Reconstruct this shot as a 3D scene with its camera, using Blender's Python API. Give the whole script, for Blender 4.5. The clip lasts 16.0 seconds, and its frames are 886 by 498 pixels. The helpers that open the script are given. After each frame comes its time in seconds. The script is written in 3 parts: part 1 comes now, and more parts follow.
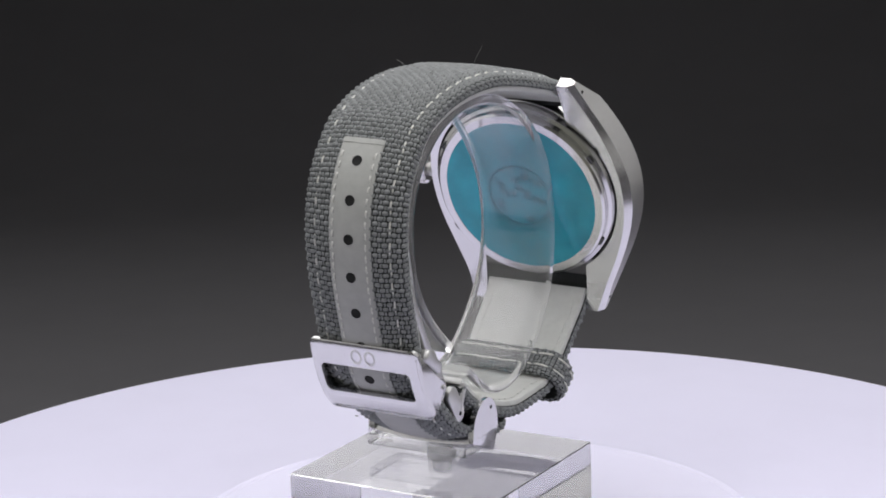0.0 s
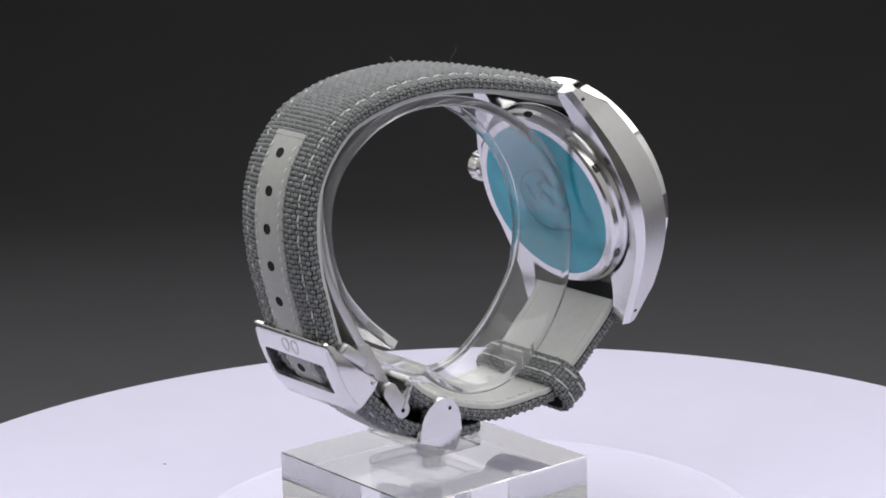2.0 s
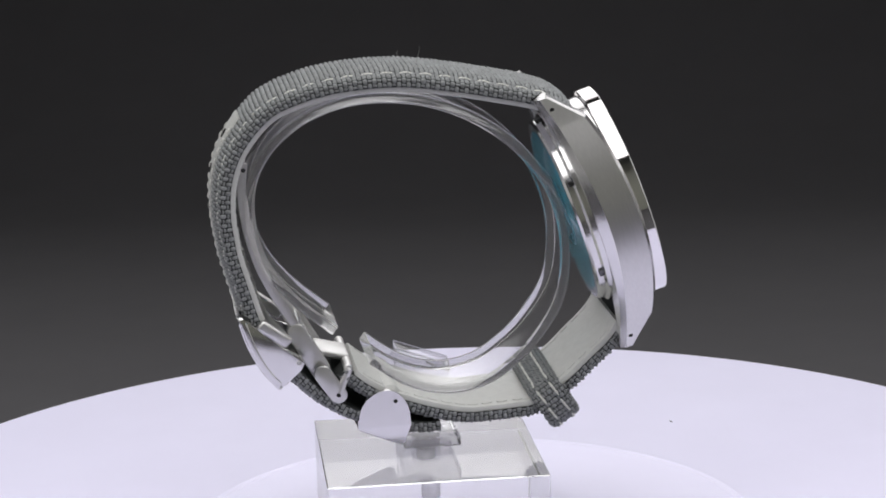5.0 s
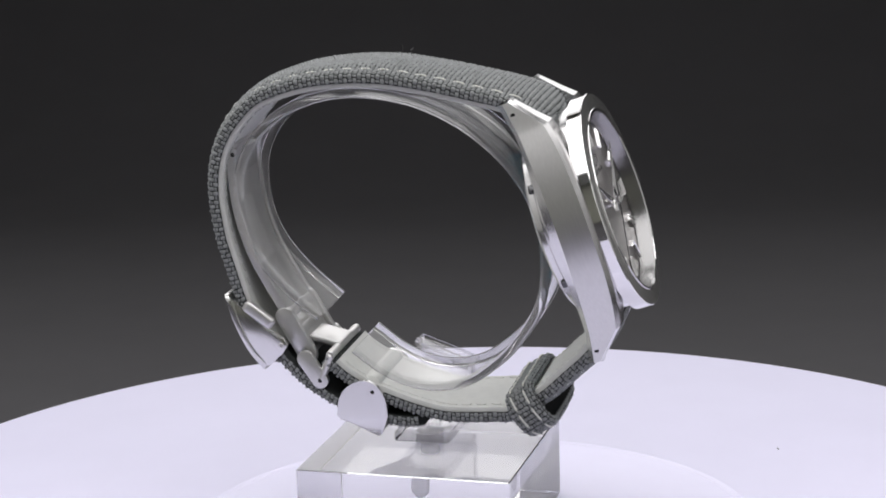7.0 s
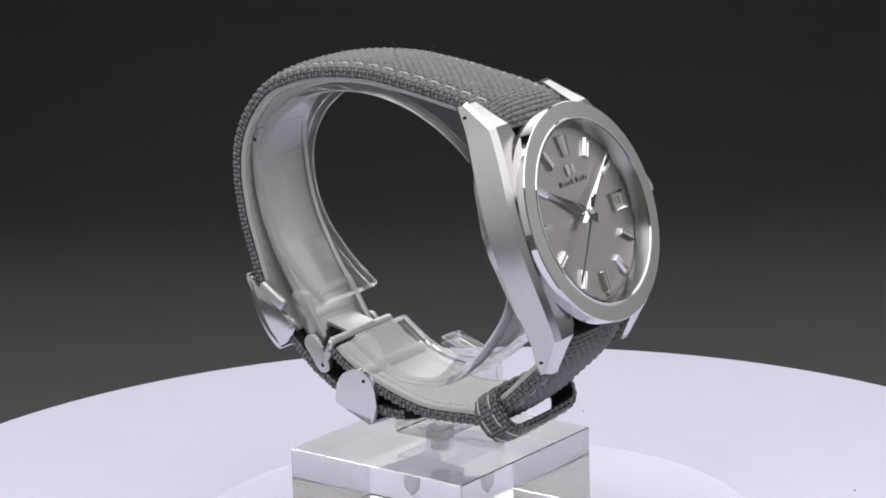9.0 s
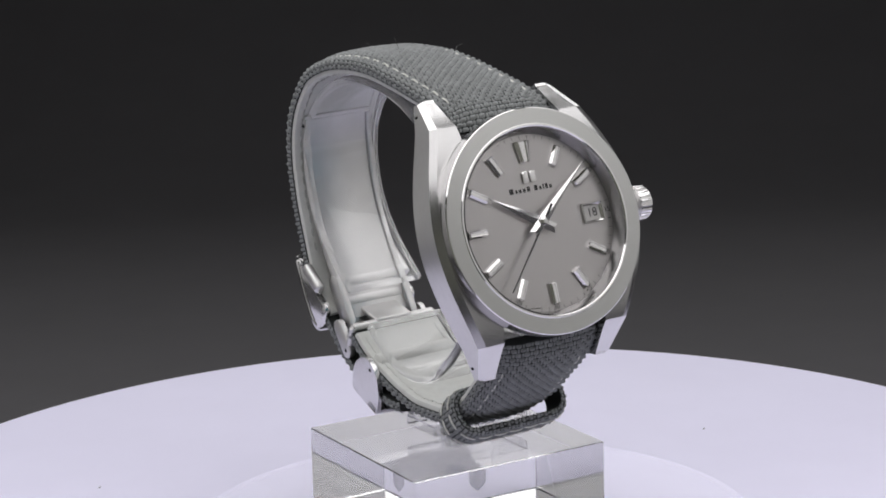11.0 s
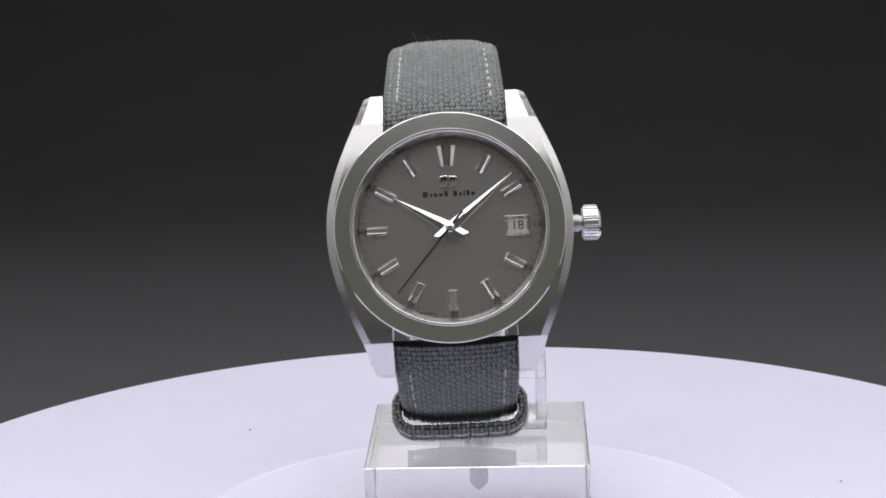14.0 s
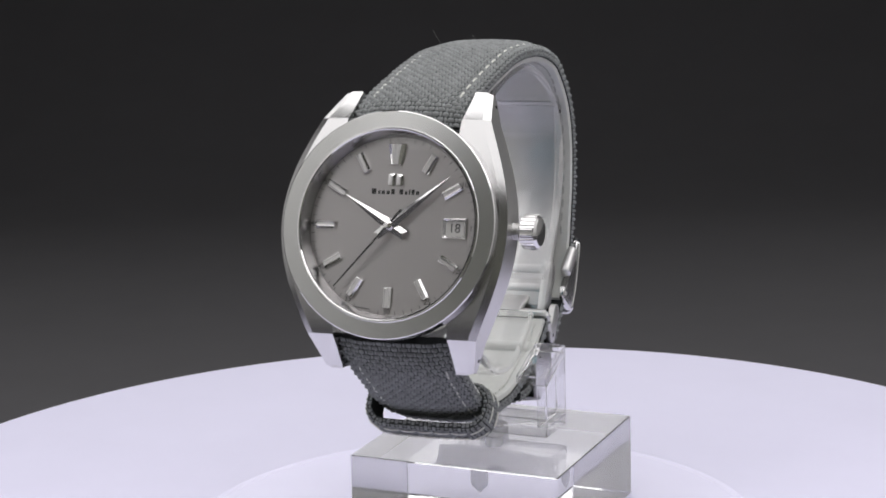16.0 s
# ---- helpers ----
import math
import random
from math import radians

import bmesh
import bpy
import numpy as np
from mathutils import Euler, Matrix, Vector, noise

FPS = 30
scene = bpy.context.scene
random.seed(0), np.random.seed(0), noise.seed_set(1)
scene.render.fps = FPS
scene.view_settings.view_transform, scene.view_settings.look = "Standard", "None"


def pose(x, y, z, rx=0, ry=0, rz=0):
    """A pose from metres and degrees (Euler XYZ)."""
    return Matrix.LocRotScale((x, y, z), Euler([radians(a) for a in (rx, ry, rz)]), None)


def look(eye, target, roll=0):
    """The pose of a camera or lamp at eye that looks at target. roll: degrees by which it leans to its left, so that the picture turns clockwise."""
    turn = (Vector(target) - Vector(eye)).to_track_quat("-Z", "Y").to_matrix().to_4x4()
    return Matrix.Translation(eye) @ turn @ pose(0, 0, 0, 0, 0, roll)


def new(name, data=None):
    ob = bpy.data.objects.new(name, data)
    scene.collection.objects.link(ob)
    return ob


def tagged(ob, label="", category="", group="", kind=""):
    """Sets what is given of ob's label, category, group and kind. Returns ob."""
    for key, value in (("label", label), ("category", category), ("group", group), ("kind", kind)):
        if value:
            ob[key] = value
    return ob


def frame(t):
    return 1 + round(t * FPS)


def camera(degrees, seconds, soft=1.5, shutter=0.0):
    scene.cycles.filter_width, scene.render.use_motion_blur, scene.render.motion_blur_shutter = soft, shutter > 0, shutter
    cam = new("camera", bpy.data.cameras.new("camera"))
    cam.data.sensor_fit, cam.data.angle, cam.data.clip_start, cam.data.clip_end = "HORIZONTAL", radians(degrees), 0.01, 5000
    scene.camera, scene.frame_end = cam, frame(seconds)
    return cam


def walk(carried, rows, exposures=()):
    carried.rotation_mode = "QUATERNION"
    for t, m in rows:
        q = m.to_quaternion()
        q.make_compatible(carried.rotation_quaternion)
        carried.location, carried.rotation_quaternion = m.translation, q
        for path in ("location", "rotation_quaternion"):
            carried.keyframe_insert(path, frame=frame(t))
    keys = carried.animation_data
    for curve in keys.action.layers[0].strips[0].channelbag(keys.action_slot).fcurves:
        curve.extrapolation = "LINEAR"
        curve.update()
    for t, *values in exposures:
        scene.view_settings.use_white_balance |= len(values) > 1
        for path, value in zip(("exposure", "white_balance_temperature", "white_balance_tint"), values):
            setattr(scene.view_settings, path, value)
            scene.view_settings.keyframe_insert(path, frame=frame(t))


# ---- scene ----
# A wristwatch on a clear acrylic display stand on a turning white platter. One fixed camera.
# Modelling is done in millimetres; MM turns them into metres.
MM = 0.001
cam = camera(22.76, 16.0, soft=1.8)
EYE = (0.0, -0.3825, 0.13979)
VIEW = look(EYE, (EYE[0] - 0.010261, EYE[1] + 0.974851, EYE[2] - 0.222622), -1.54)
walk(cam, [(0.0, VIEW), (16.0, VIEW)],
     [(0.0, -0.04), (4.0, -0.03), (6.5, 0.03), (8.0, 0.0), (9.0, -0.07), (10.3, -0.17), (11.5, -0.19), (12.3, -0.11), (13.0, -0.03), (15.0, -0.02), (16.0, -0.06)])

# ---- light ----
world = bpy.data.worlds.new("world")
scene.world = world
world.use_nodes = True
world.node_tree.nodes["Background"].inputs[0].default_value = (0.5, 0.5, 0.5, 1)
world.node_tree.nodes["Background"].inputs[1].default_value = 0.02
scene.view_settings.exposure = 0.0


def area_lamp(name, eye, target, sx, sy, watts, colour=(1, 1, 1)):
    data = bpy.data.lights.new(name, "AREA")
    data.shape, data.size, data.size_y, data.energy, data.color = "RECTANGLE", sx, sy, watts, colour
    ob = new(name, data)
    ob.matrix_world = look(eye, target)
    return ob


area_lamp("overhead_softbox", (0.0, -0.06, 0.34), (0, -0.06, 0), 0.66, 0.46, 2.05, (1.0, 0.985, 0.99))
back = area_lamp("back_softbox", (0.0, 0.52, 0.36), (0, 0, 0.06), 0.7, 0.42, 0.33, (1.0, 0.985, 0.99))
back.data.spread = radians(70)


# ---- materials ----
def material(name, colour, rough=0.5, metal=0.0, vary=0.0, size=400.0, bump=0.0, bump_size=2000.0,
             island=0.0, trans=0.0, ior=1.45, stretch=(1, 1, 1), spec=0.5, rough_vary=0.0, coat=0.0):
    m = bpy.data.materials.new(name)
    m.use_nodes = True
    nt = m.node_tree
    p = nt.nodes["Principled BSDF"]
    p.inputs["Base Color"].default_value = (*colour, 1)
    p.inputs["Roughness"].default_value = rough
    p.inputs["Metallic"].default_value = metal
    p.inputs["Transmission Weight"].default_value = trans
    p.inputs["IOR"].default_value = ior
    p.inputs["Specular IOR Level"].default_value = spec
    p.inputs["Coat Weight"].default_value = coat
    co = nt.nodes.new("ShaderNodeTexCoord")
    mp = nt.nodes.new("ShaderNodeMapping")
    mp.inputs["Scale"].default_value = stretch
    nt.links.new(co.outputs["Object"], mp.inputs["Vector"])

    def tex(scale, detail=4):
        n = nt.nodes.new("ShaderNodeTexNoise")
        n.inputs["Scale"].default_value, n.inputs["Detail"].default_value = scale, detail
        nt.links.new(mp.outputs[0], n.inputs["Vector"])
        return n.outputs["Fac"]

    def remap(sock, lo, hi):
        n = nt.nodes.new("ShaderNodeMapRange")
        n.inputs["From Min"].default_value, n.inputs["From Max"].default_value = 0.25, 0.75
        n.inputs["To Min"].default_value, n.inputs["To Max"].default_value = lo, hi
        nt.links.new(sock, n.inputs["Value"])
        return n.outputs[0]

    if vary or island:
        hsv = nt.nodes.new("ShaderNodeHueSaturation")
        hsv.inputs["Color"].default_value = (*colour, 1)
        f = remap(tex(size), 1 - vary, 1 + vary)
        if island:
            g = nt.nodes.new("ShaderNodeNewGeometry")
            r = nt.nodes.new("ShaderNodeMapRange")
            r.inputs["To Min"].default_value, r.inputs["To Max"].default_value = 1 - island, 1 + island
            nt.links.new(g.outputs["Random Per Island"], r.inputs["Value"])
            mu = nt.nodes.new("ShaderNodeMath")
            mu.operation = "MULTIPLY"
            nt.links.new(f, mu.inputs[0])
            nt.links.new(r.outputs[0], mu.inputs[1])
            f = mu.outputs[0]
        nt.links.new(f, hsv.inputs["Value"])
        nt.links.new(hsv.outputs[0], p.inputs["Base Color"])
    if rough_vary:
        nt.links.new(remap(tex(size * 3), rough - rough_vary, rough + rough_vary), p.inputs["Roughness"])
    if bump:
        b = nt.nodes.new("ShaderNodeBump")
        b.inputs["Strength"].default_value, b.inputs["Distance"].default_value = bump, 0.0001
        nt.links.new(tex(bump_size, 3), b.inputs["Height"])
        nt.links.new(b.outputs[0], p.inputs["Normal"])
    return m


def clear_sheet(name, tint, gloss=0.03, face=0.04, rim=0.5, haze=0.0):
    """Thin clear pane: passes light straight, with a gloss that grows towards grazing views and a little surface haze."""
    m = bpy.data.materials.new(name)
    m.use_nodes = True
    nt = m.node_tree
    nt.nodes.remove(nt.nodes["Principled BSDF"])
    t = nt.nodes.new("ShaderNodeBsdfTransparent")
    t.inputs[0].default_value = (*tint, 1)
    g = nt.nodes.new("ShaderNodeBsdfGlossy")
    g.inputs["Roughness"].default_value = gloss
    w = nt.nodes.new("ShaderNodeLayerWeight")
    w.inputs[0].default_value = 0.5
    k = nt.nodes.new("ShaderNodeMath")
    k.operation = "POWER"
    k.inputs[1].default_value = 4.0
    r = nt.nodes.new("ShaderNodeMapRange")
    r.inputs["To Min"].default_value, r.inputs["To Max"].default_value = face, rim
    nt.links.new(w.outputs["Facing"], k.inputs[0])
    nt.links.new(k.outputs[0], r.inputs["Value"])
    mx = nt.nodes.new("ShaderNodeMixShader")
    nt.links.new(r.outputs[0], mx.inputs[0])
    nt.links.new(t.outputs[0], mx.inputs[1])
    nt.links.new(g.outputs[0], mx.inputs[2])
    last = mx
    if haze:
        d = nt.nodes.new("ShaderNodeBsdfDiffuse")
        d.inputs[0].default_value = (0.85, 0.85, 0.86, 1)
        last = nt.nodes.new("ShaderNodeMixShader")
        last.inputs[0].default_value = haze
        nt.links.new(mx.outputs[0], last.inputs[1])
        nt.links.new(d.outputs[0], last.inputs[2])
    nt.links.new(last.outputs[0], nt.nodes["Material Output"].inputs[0])
    return m


PLATTER = material("platter_plastic", (0.74, 0.722, 0.90), 0.45, vary=0.015, size=60, bump=0.03, bump_size=900)
BACKDROP = material("dark_grey_paper", (0.086, 0.084, 0.089), 0.9, vary=0.03, size=40, bump=0.05, bump_size=800, spec=0.15)
TENT = material("white_tent_cloth", (0.89, 0.89, 0.88), 0.9, vary=0.03, size=20, bump=0.1, bump_size=400, spec=0.1)
TENT_FRONT = material("olive_tent_cloth", (0.26, 0.265, 0.225), 0.9, vary=0.03, size=20, bump=0.1, bump_size=400, spec=0.1)
WALL = material("olive_grey_wall", (0.20, 0.205, 0.175), 0.85, vary=0.04, size=8, spec=0.2)
POLISHED = material("polished_steel", (0.80, 0.79, 0.79), 0.07, 1.0, vary=0.02, size=300, rough_vary=0.02)
BRUSHED = material("brushed_steel", (0.63, 0.625, 0.62), 0.36, 1.0, vary=0.04, size=500, bump=0.12, bump_size=2500,
                   stretch=(6, 0.35, 6), rough_vary=0.04)
BEZEL_STEEL = material("bezel_steel", (0.56, 0.56, 0.55), 0.26, 1.0, vary=0.01, size=900)
FACET = material("fine_brushed_steel", (0.43, 0.425, 0.425), 0.24, 1.0, vary=0.03, size=500, stretch=(6, 0.35, 6))
SOFT_POLISH = material("softly_polished_steel", (0.70, 0.695, 0.695), 0.17, 1.0, vary=0.03, size=300, bump=0.03, bump_size=900, rough_vary=0.04)
DARK_STEEL = material("dark_tempered_steel", (0.10, 0.10, 0.105), 0.25, 0.9)
SATIN = material("satin_steel", (0.64, 0.635, 0.63), 0.42, 1.0, vary=0.05, size=400, bump=0.08, bump_size=3000, rough_vary=0.05)
CLOTH = material("grey_canvas_thread", (0.235, 0.245, 0.247), 0.85, vary=0.10, size=900, island=0.09, bump=0.4,
                 bump_size=9000, spec=0.25)
# ground under the threads, with the shade of the weave gaps in its colour
CLOTH_CORE = material("shaded_canvas_ground", (0.04, 0.043, 0.043), 0.95, vary=0.15, size=2000, bump=0.5, bump_size=6000, spec=0.1)
LINING = material("pale_grey_leather", (0.56, 0.565, 0.545), 0.5, vary=0.05, size=700, bump=0.25, bump_size=3500, spec=0.35)
PATCH = material("grey_leather_patch", (0.40, 0.405, 0.39), 0.55, vary=0.06, size=700, bump=0.3, bump_size=3500, spec=0.3)
THREAD = material("pale_thread", (0.62, 0.62, 0.58), 0.8, vary=0.1, size=3000, bump=0.6, bump_size=9000)
STRIP_THREAD = material("strip_thread", (0.60, 0.60, 0.57), 0.85, vary=0.15, size=3000, bump=0.6, bump_size=9000)
DARK_THREAD = material("grey_thread", (0.17, 0.17, 0.165), 0.85, vary=0.1, size=3000, bump=0.6, bump_size=9000)
DIAL = material("grey_dial_lacquer", (0.51, 0.49, 0.488), 0.29, 0.9, vary=0.02, size=2500, bump=0.05, bump_size=6000)
INK = material("dark_print", (0.02, 0.02, 0.02), 0.5)
BLACK = material("black_void", (0.004, 0.004, 0.004), 0.8)
WHITE = material("date_disc_white", (0.52, 0.51, 0.50), 0.5)
FILM = material("teal_film", (0.012, 0.33, 0.43), 0.2, 0.2, vary=0.25, size=140, bump=0.35, bump_size=160, coat=0.5)
FILM_DARK = material("teal_engraving", (0.012, 0.19, 0.26), 0.3, 0.2, vary=0.2, size=900)
ACRYLIC = material("clear_acrylic", (0.975, 0.975, 0.98), 0.025, trans=1.0, ior=1.47, vary=0.01, size=90)


def add_haze(m, share, grey):
    """Fine surface dust and scratches that scatter a share of the light."""
    nt = m.node_tree
    d = nt.nodes.new("ShaderNodeBsdfDiffuse")
    d.inputs[0].default_value = (grey, grey, grey, 1)
    mx = nt.nodes.new("ShaderNodeMixShader")
    mx.inputs[0].default_value = share
    nt.links.new(nt.nodes["Principled BSDF"].outputs[0], mx.inputs[1])
    nt.links.new(d.outputs[0], mx.inputs[2])
    nt.links.new(mx.outputs[0], nt.nodes["Material Output"].inputs[0])


CLEAR = clear_sheet("clear_thin_acrylic", (0.96, 0.96, 0.965), 0.05, 0.05, 0.5, 0.025)
CUFF_EDGE = material("clear_acrylic_edge", (0.985, 0.985, 0.985), 0.05, trans=1.0, ior=1.42, vary=0.01, size=300, bump=0.10, bump_size=500)
CUFF_CLEAR = clear_sheet("clear_bent_acrylic", (0.97, 0.97, 0.972), 0.06, 0.05, 0.55, 0.025)
FROSTED = clear_sheet("frosted_acrylic", (0.96, 0.96, 0.965), 0.2, 0.05, 0.4, 0.3)
CRYSTAL = clear_sheet("sapphire_crystal", (0.98, 0.98, 0.98), 0.02, 0.02, 0.4)
add_haze(ACRYLIC, 0.08, 0.6)
add_haze(CUFF_EDGE, 0.10, 0.85)


# ---- mesh helpers ----
def part(name, bm, mat, parent=None, label="", m=None, angle=35):
    """Links a bmesh, given in millimetres, as one mesh object under parent."""
    me = bpy.data.meshes.new(name)
    bmesh.ops.recalc_face_normals(bm, faces=bm.faces[:])
    bmesh.ops.scale(bm, vec=(MM, MM, MM), verts=bm.verts[:])
    bm.to_mesh(me)
    bm.free()
    return link(name, me, mat, parent, label, m, angle)


def link(name, me, mat, parent=None, label="", m=None, angle=35):
    if mat and not me.materials:
        for one in (mat if isinstance(mat, (list, tuple)) else [mat]):
            me.materials.append(one)
    if angle:
        me.polygons.foreach_set("use_smooth", [True] * len(me.polygons))
        me.set_sharp_from_angle(angle=radians(angle))
    ob = new(name, me)
    if parent:
        ob.parent = parent
    if m is not None:
        ob.matrix_basis = m
    if label:
        tagged(ob, label=label)
    return ob


def mm(x, y, z, rx=0, ry=0, rz=0):
    return pose(x * MM, y * MM, z * MM, rx, ry, rz)


def lathe(profile, n=96, closed=False):
    """Turns (r, z) points about z. Ends at r = 0 close themselves."""
    bm = bmesh.new()
    rings = []
    for r, z in profile:
        if r < 1e-6:
            rings.append([bm.verts.new((0, 0, z))] * n)
        else:
            rings.append([bm.verts.new((r * math.cos(2 * math.pi * i / n), r * math.sin(2 * math.pi * i / n), z)) for i in range(n)])
    if closed:
        rings.append(rings[0])
    for a, b in zip(rings, rings[1:]):
        for i in range(n):
            j = (i + 1) % n
            vs = []
            for v in (a[i], a[j], b[j], b[i]):
                if v not in vs:
                    vs.append(v)
            if len(vs) > 2:
                bm.faces.new(vs)
    return bm


def box(x0, x1, y0, y1, z0, z1, bevel=0.0, seg=2, bm=None):
    own = bm is None
    b = bmesh.new()
    bmesh.ops.create_cube(b, size=1)
    for v in b.verts:
        v.co = ((x0 + x1) / 2 + v.co.x * (x1 - x0), (y0 + y1) / 2 + v.co.y * (y1 - y0), (z0 + z1) / 2 + v.co.z * (z1 - z0))
    if bevel:
        bmesh.ops.bevel(b, geom=b.edges[:], offset=bevel, segments=seg, affect="EDGES", profile=0.5)
    return b


def prism(points, z0, z1, bevel=0.0, seg=2):
    """A polygon of (x, y) points made thick from z0 to z1."""
    bm = bmesh.new()
    lo = [bm.verts.new((x, y, z0)) for x, y in points]
    hi = [bm.verts.new((x, y, z1)) for x, y in points]
    bm.faces.new(lo[::-1])
    bm.faces.new(hi)
    for i in range(len(points)):
        j = (i + 1) % len(points)
        bm.faces.new((lo[i], lo[j], hi[j], hi[i]))
    if bevel:
        bmesh.ops.bevel(bm, geom=bm.edges[:], offset=bevel, segments=seg, affect="EDGES", profile=0.5)
    return bm


def rod(a, b, r, n=16):
    """A round rod between two points, with softened ends."""
    a, b = Vector(a), Vector(b)
    d = b - a
    e = min(r * 0.3, d.length * 0.2)
    bm = lathe([(0, 0), (r - e, 0), (r, e), (r, d.length - e), (r - e, d.length), (0, d.length)], n)
    bmesh.ops.transform(bm, matrix=Matrix.Translation(a) @ d.to_track_quat("Z", "Y").to_matrix().to_4x4(), verts=bm.verts[:])
    return bm


class Curve2:
    """A smooth way through (y, z) points, with its outward side."""

    def __init__(self, points, side=1, step=0.4):
        p = [Vector(q) for q in points]
        p = [p[0] * 2 - p[1]] + p + [p[-1] * 2 - p[-2]]
        dense = []
        for i in range(1, len(p) - 2):
            for k in range(24):
                t = k / 24
                a, b, c, d = p[i - 1:i + 3]
                dense.append(0.5 * (2 * b + (c - a) * t + (2 * a - 5 * b + 4 * c - d) * t * t + (3 * b - a - 3 * c + d) * t ** 3))
        dense.append(p[-2])
        for _ in range(20):
            dense = [dense[0]] + [(u + 2 * v + w) / 4 for u, v, w in zip(dense, dense[1:], dense[2:])] + [dense[-1]]
        self.p, self.s, self.side = dense, [0.0], side
        for u, v in zip(dense, dense[1:]):
            self.s.append(self.s[-1] + (v - u).length)
        self.length = self.s[-1]
        self.arr = np.array([(s, q.x, q.y) for s, q in zip(self.s, self.p)])

    def at(self, s):
        """Place, tangent and outward normal at the length s."""
        y, z = np.interp(s, self.arr[:, 0], self.arr[:, 1]), np.interp(s, self.arr[:, 0], self.arr[:, 2])
        e = 0.6
        a, b = max(0, s - e), min(self.length, s + e)
        ty = np.interp(b, self.arr[:, 0], self.arr[:, 1]) - np.interp(a, self.arr[:, 0], self.arr[:, 1])
        tz = np.interp(b, self.arr[:, 0], self.arr[:, 2]) - np.interp(a, self.arr[:, 0], self.arr[:, 2])
        k = math.hypot(ty, tz)
        ty, tz = ty / k, tz / k
        return y, z, ty, tz, -tz * self.side, ty * self.side

    def point(self, s, x, h):
        y, z, ty, tz, ny, nz = self.at(s)
        return Vector((x, y + ny * h, z + nz * h))

    def near(self, y, z):
        d = (self.arr[:, 1] - y) ** 2 + (self.arr[:, 2] - z) ** 2
        return float(self.arr[int(np.argmin(d)), 0])

    def stance(self, s, x, h):
        """A pose whose x runs along the way and whose z points outwards."""
        y, z, ty, tz, ny, nz = self.at(s)
        t, n = Vector((0, ty, tz)), Vector((0, ny, nz))
        b = n.cross(t)
        m = Matrix((t, b, n)).transposed().to_4x4()
        m.translation = Vector((x, y + ny * h, z + nz * h)) * MM
        return m


def sweep(curve, s0, s1, section, scale=lambda s: 1.0, step=0.8, bevel_ends=True):
    """A closed section of (x, h) points carried along a curve."""
    bm = bmesh.new()
    n = max(2, int(abs(s1 - s0) / step))
    rings = []
    for i in range(n + 1):
        s = s0 + (s1 - s0) * i / n
        k = scale(s)
        rings.append([bm.verts.new(curve.point(s, x * k, h)) for x, h in section])
    m = len(section)
    for a, b in zip(rings, rings[1:]):
        for i in range(m):
            bm.faces.new((a[i], a[(i + 1) % m], b[(i + 1) % m], b[i]))
    bm.faces.new(rings[0][::-1])
    bm.faces.new(rings[-1])
    return bm


def rounded(x0, x1, h0, h1, r, seg=4):
    """A rounded oblong as a closed section."""
    out = []
    for cx, ch, a0 in ((x1 - r, h1 - r, 0), (x0 + r, h1 - r, 90), (x0 + r, h0 + r, 180), (x1 - r, h0 + r, 270)):
        for k in range(seg + 1):
            a = radians(a0 + 90 * k / seg)
            out.append((cx + r * math.cos(a), ch + r * math.sin(a)))
    return out


def weave(name, place, length, width, ps, pq, parent, height=0.5, label="", rng=1):
    """Plain-weave threads, one small pillow for each crossing. place(s, q, h) gives a point on the cloth."""
    rnd = random.Random(rng)
    verts, faces = [], []
    ns, nq = int(length / ps), int(width / pq)
    ps, pq = length / ns, width / nq
    g = 5
    for i in range(ns):
        for j in range(nq):
            over = (i + j) % 2 == 0
            fs, fq, top = (1.02, 1.42, height) if over else (1.2, 0.72, height * 0.5)
            fs *= rnd.uniform(0.96, 1.04)
            fq *= rnd.uniform(0.96, 1.04)
            top *= rnd.uniform(0.9, 1.1)
            cs, cq = (i + 0.5 + rnd.uniform(-0.04, 0.04)) * ps, (j + 0.5 + rnd.uniform(-0.04, 0.04)) * pq
            base = len(verts)
            for a in range(g):
                for b in range(g):
                    u, v = 2 * a / (g - 1) - 1, 2 * b / (g - 1) - 1
                    s = min(max(cs + u * fs * ps / 2, 0), length)
                    q = min(max(cq + v * fq * pq / 2, 0), width)
                    h = top * (1 - abs(u) ** 2.1) * (1 - abs(v) ** 2.3) - 0.10
                    verts.append(place(s, q, h) * MM)
            for a in range(g - 1):
                for b in range(g - 1):
                    k = base + a * g + b
                    faces.append((k, k + g, k + g + 1, k + 1))
    me = bpy.data.meshes.new(name)
    me.from_pydata(verts, [], faces)
    ob = link(name, me, CLOTH, parent, label, angle=80)
    return ob


def text_mesh(name, text, size, mat, parent, m, thick=0.02, label=""):
    """A short word or number in the built-in font, as a mesh."""
    cu = bpy.data.curves.new(name, "FONT")
    cu.body, cu.size, cu.align_x, cu.align_y, cu.extrude = text, size * MM, "CENTER", "CENTER", thick * MM
    ob = bpy.data.objects.new(name, cu)
    me = bpy.data.meshes.new_from_object(ob)
    bpy.data.objects.remove(ob)
    me.materials.clear()
    return link(name, me, mat, parent, label, m, angle=0)


def thing(name, label, category):
    return tagged(new(name), label=label, category=category)


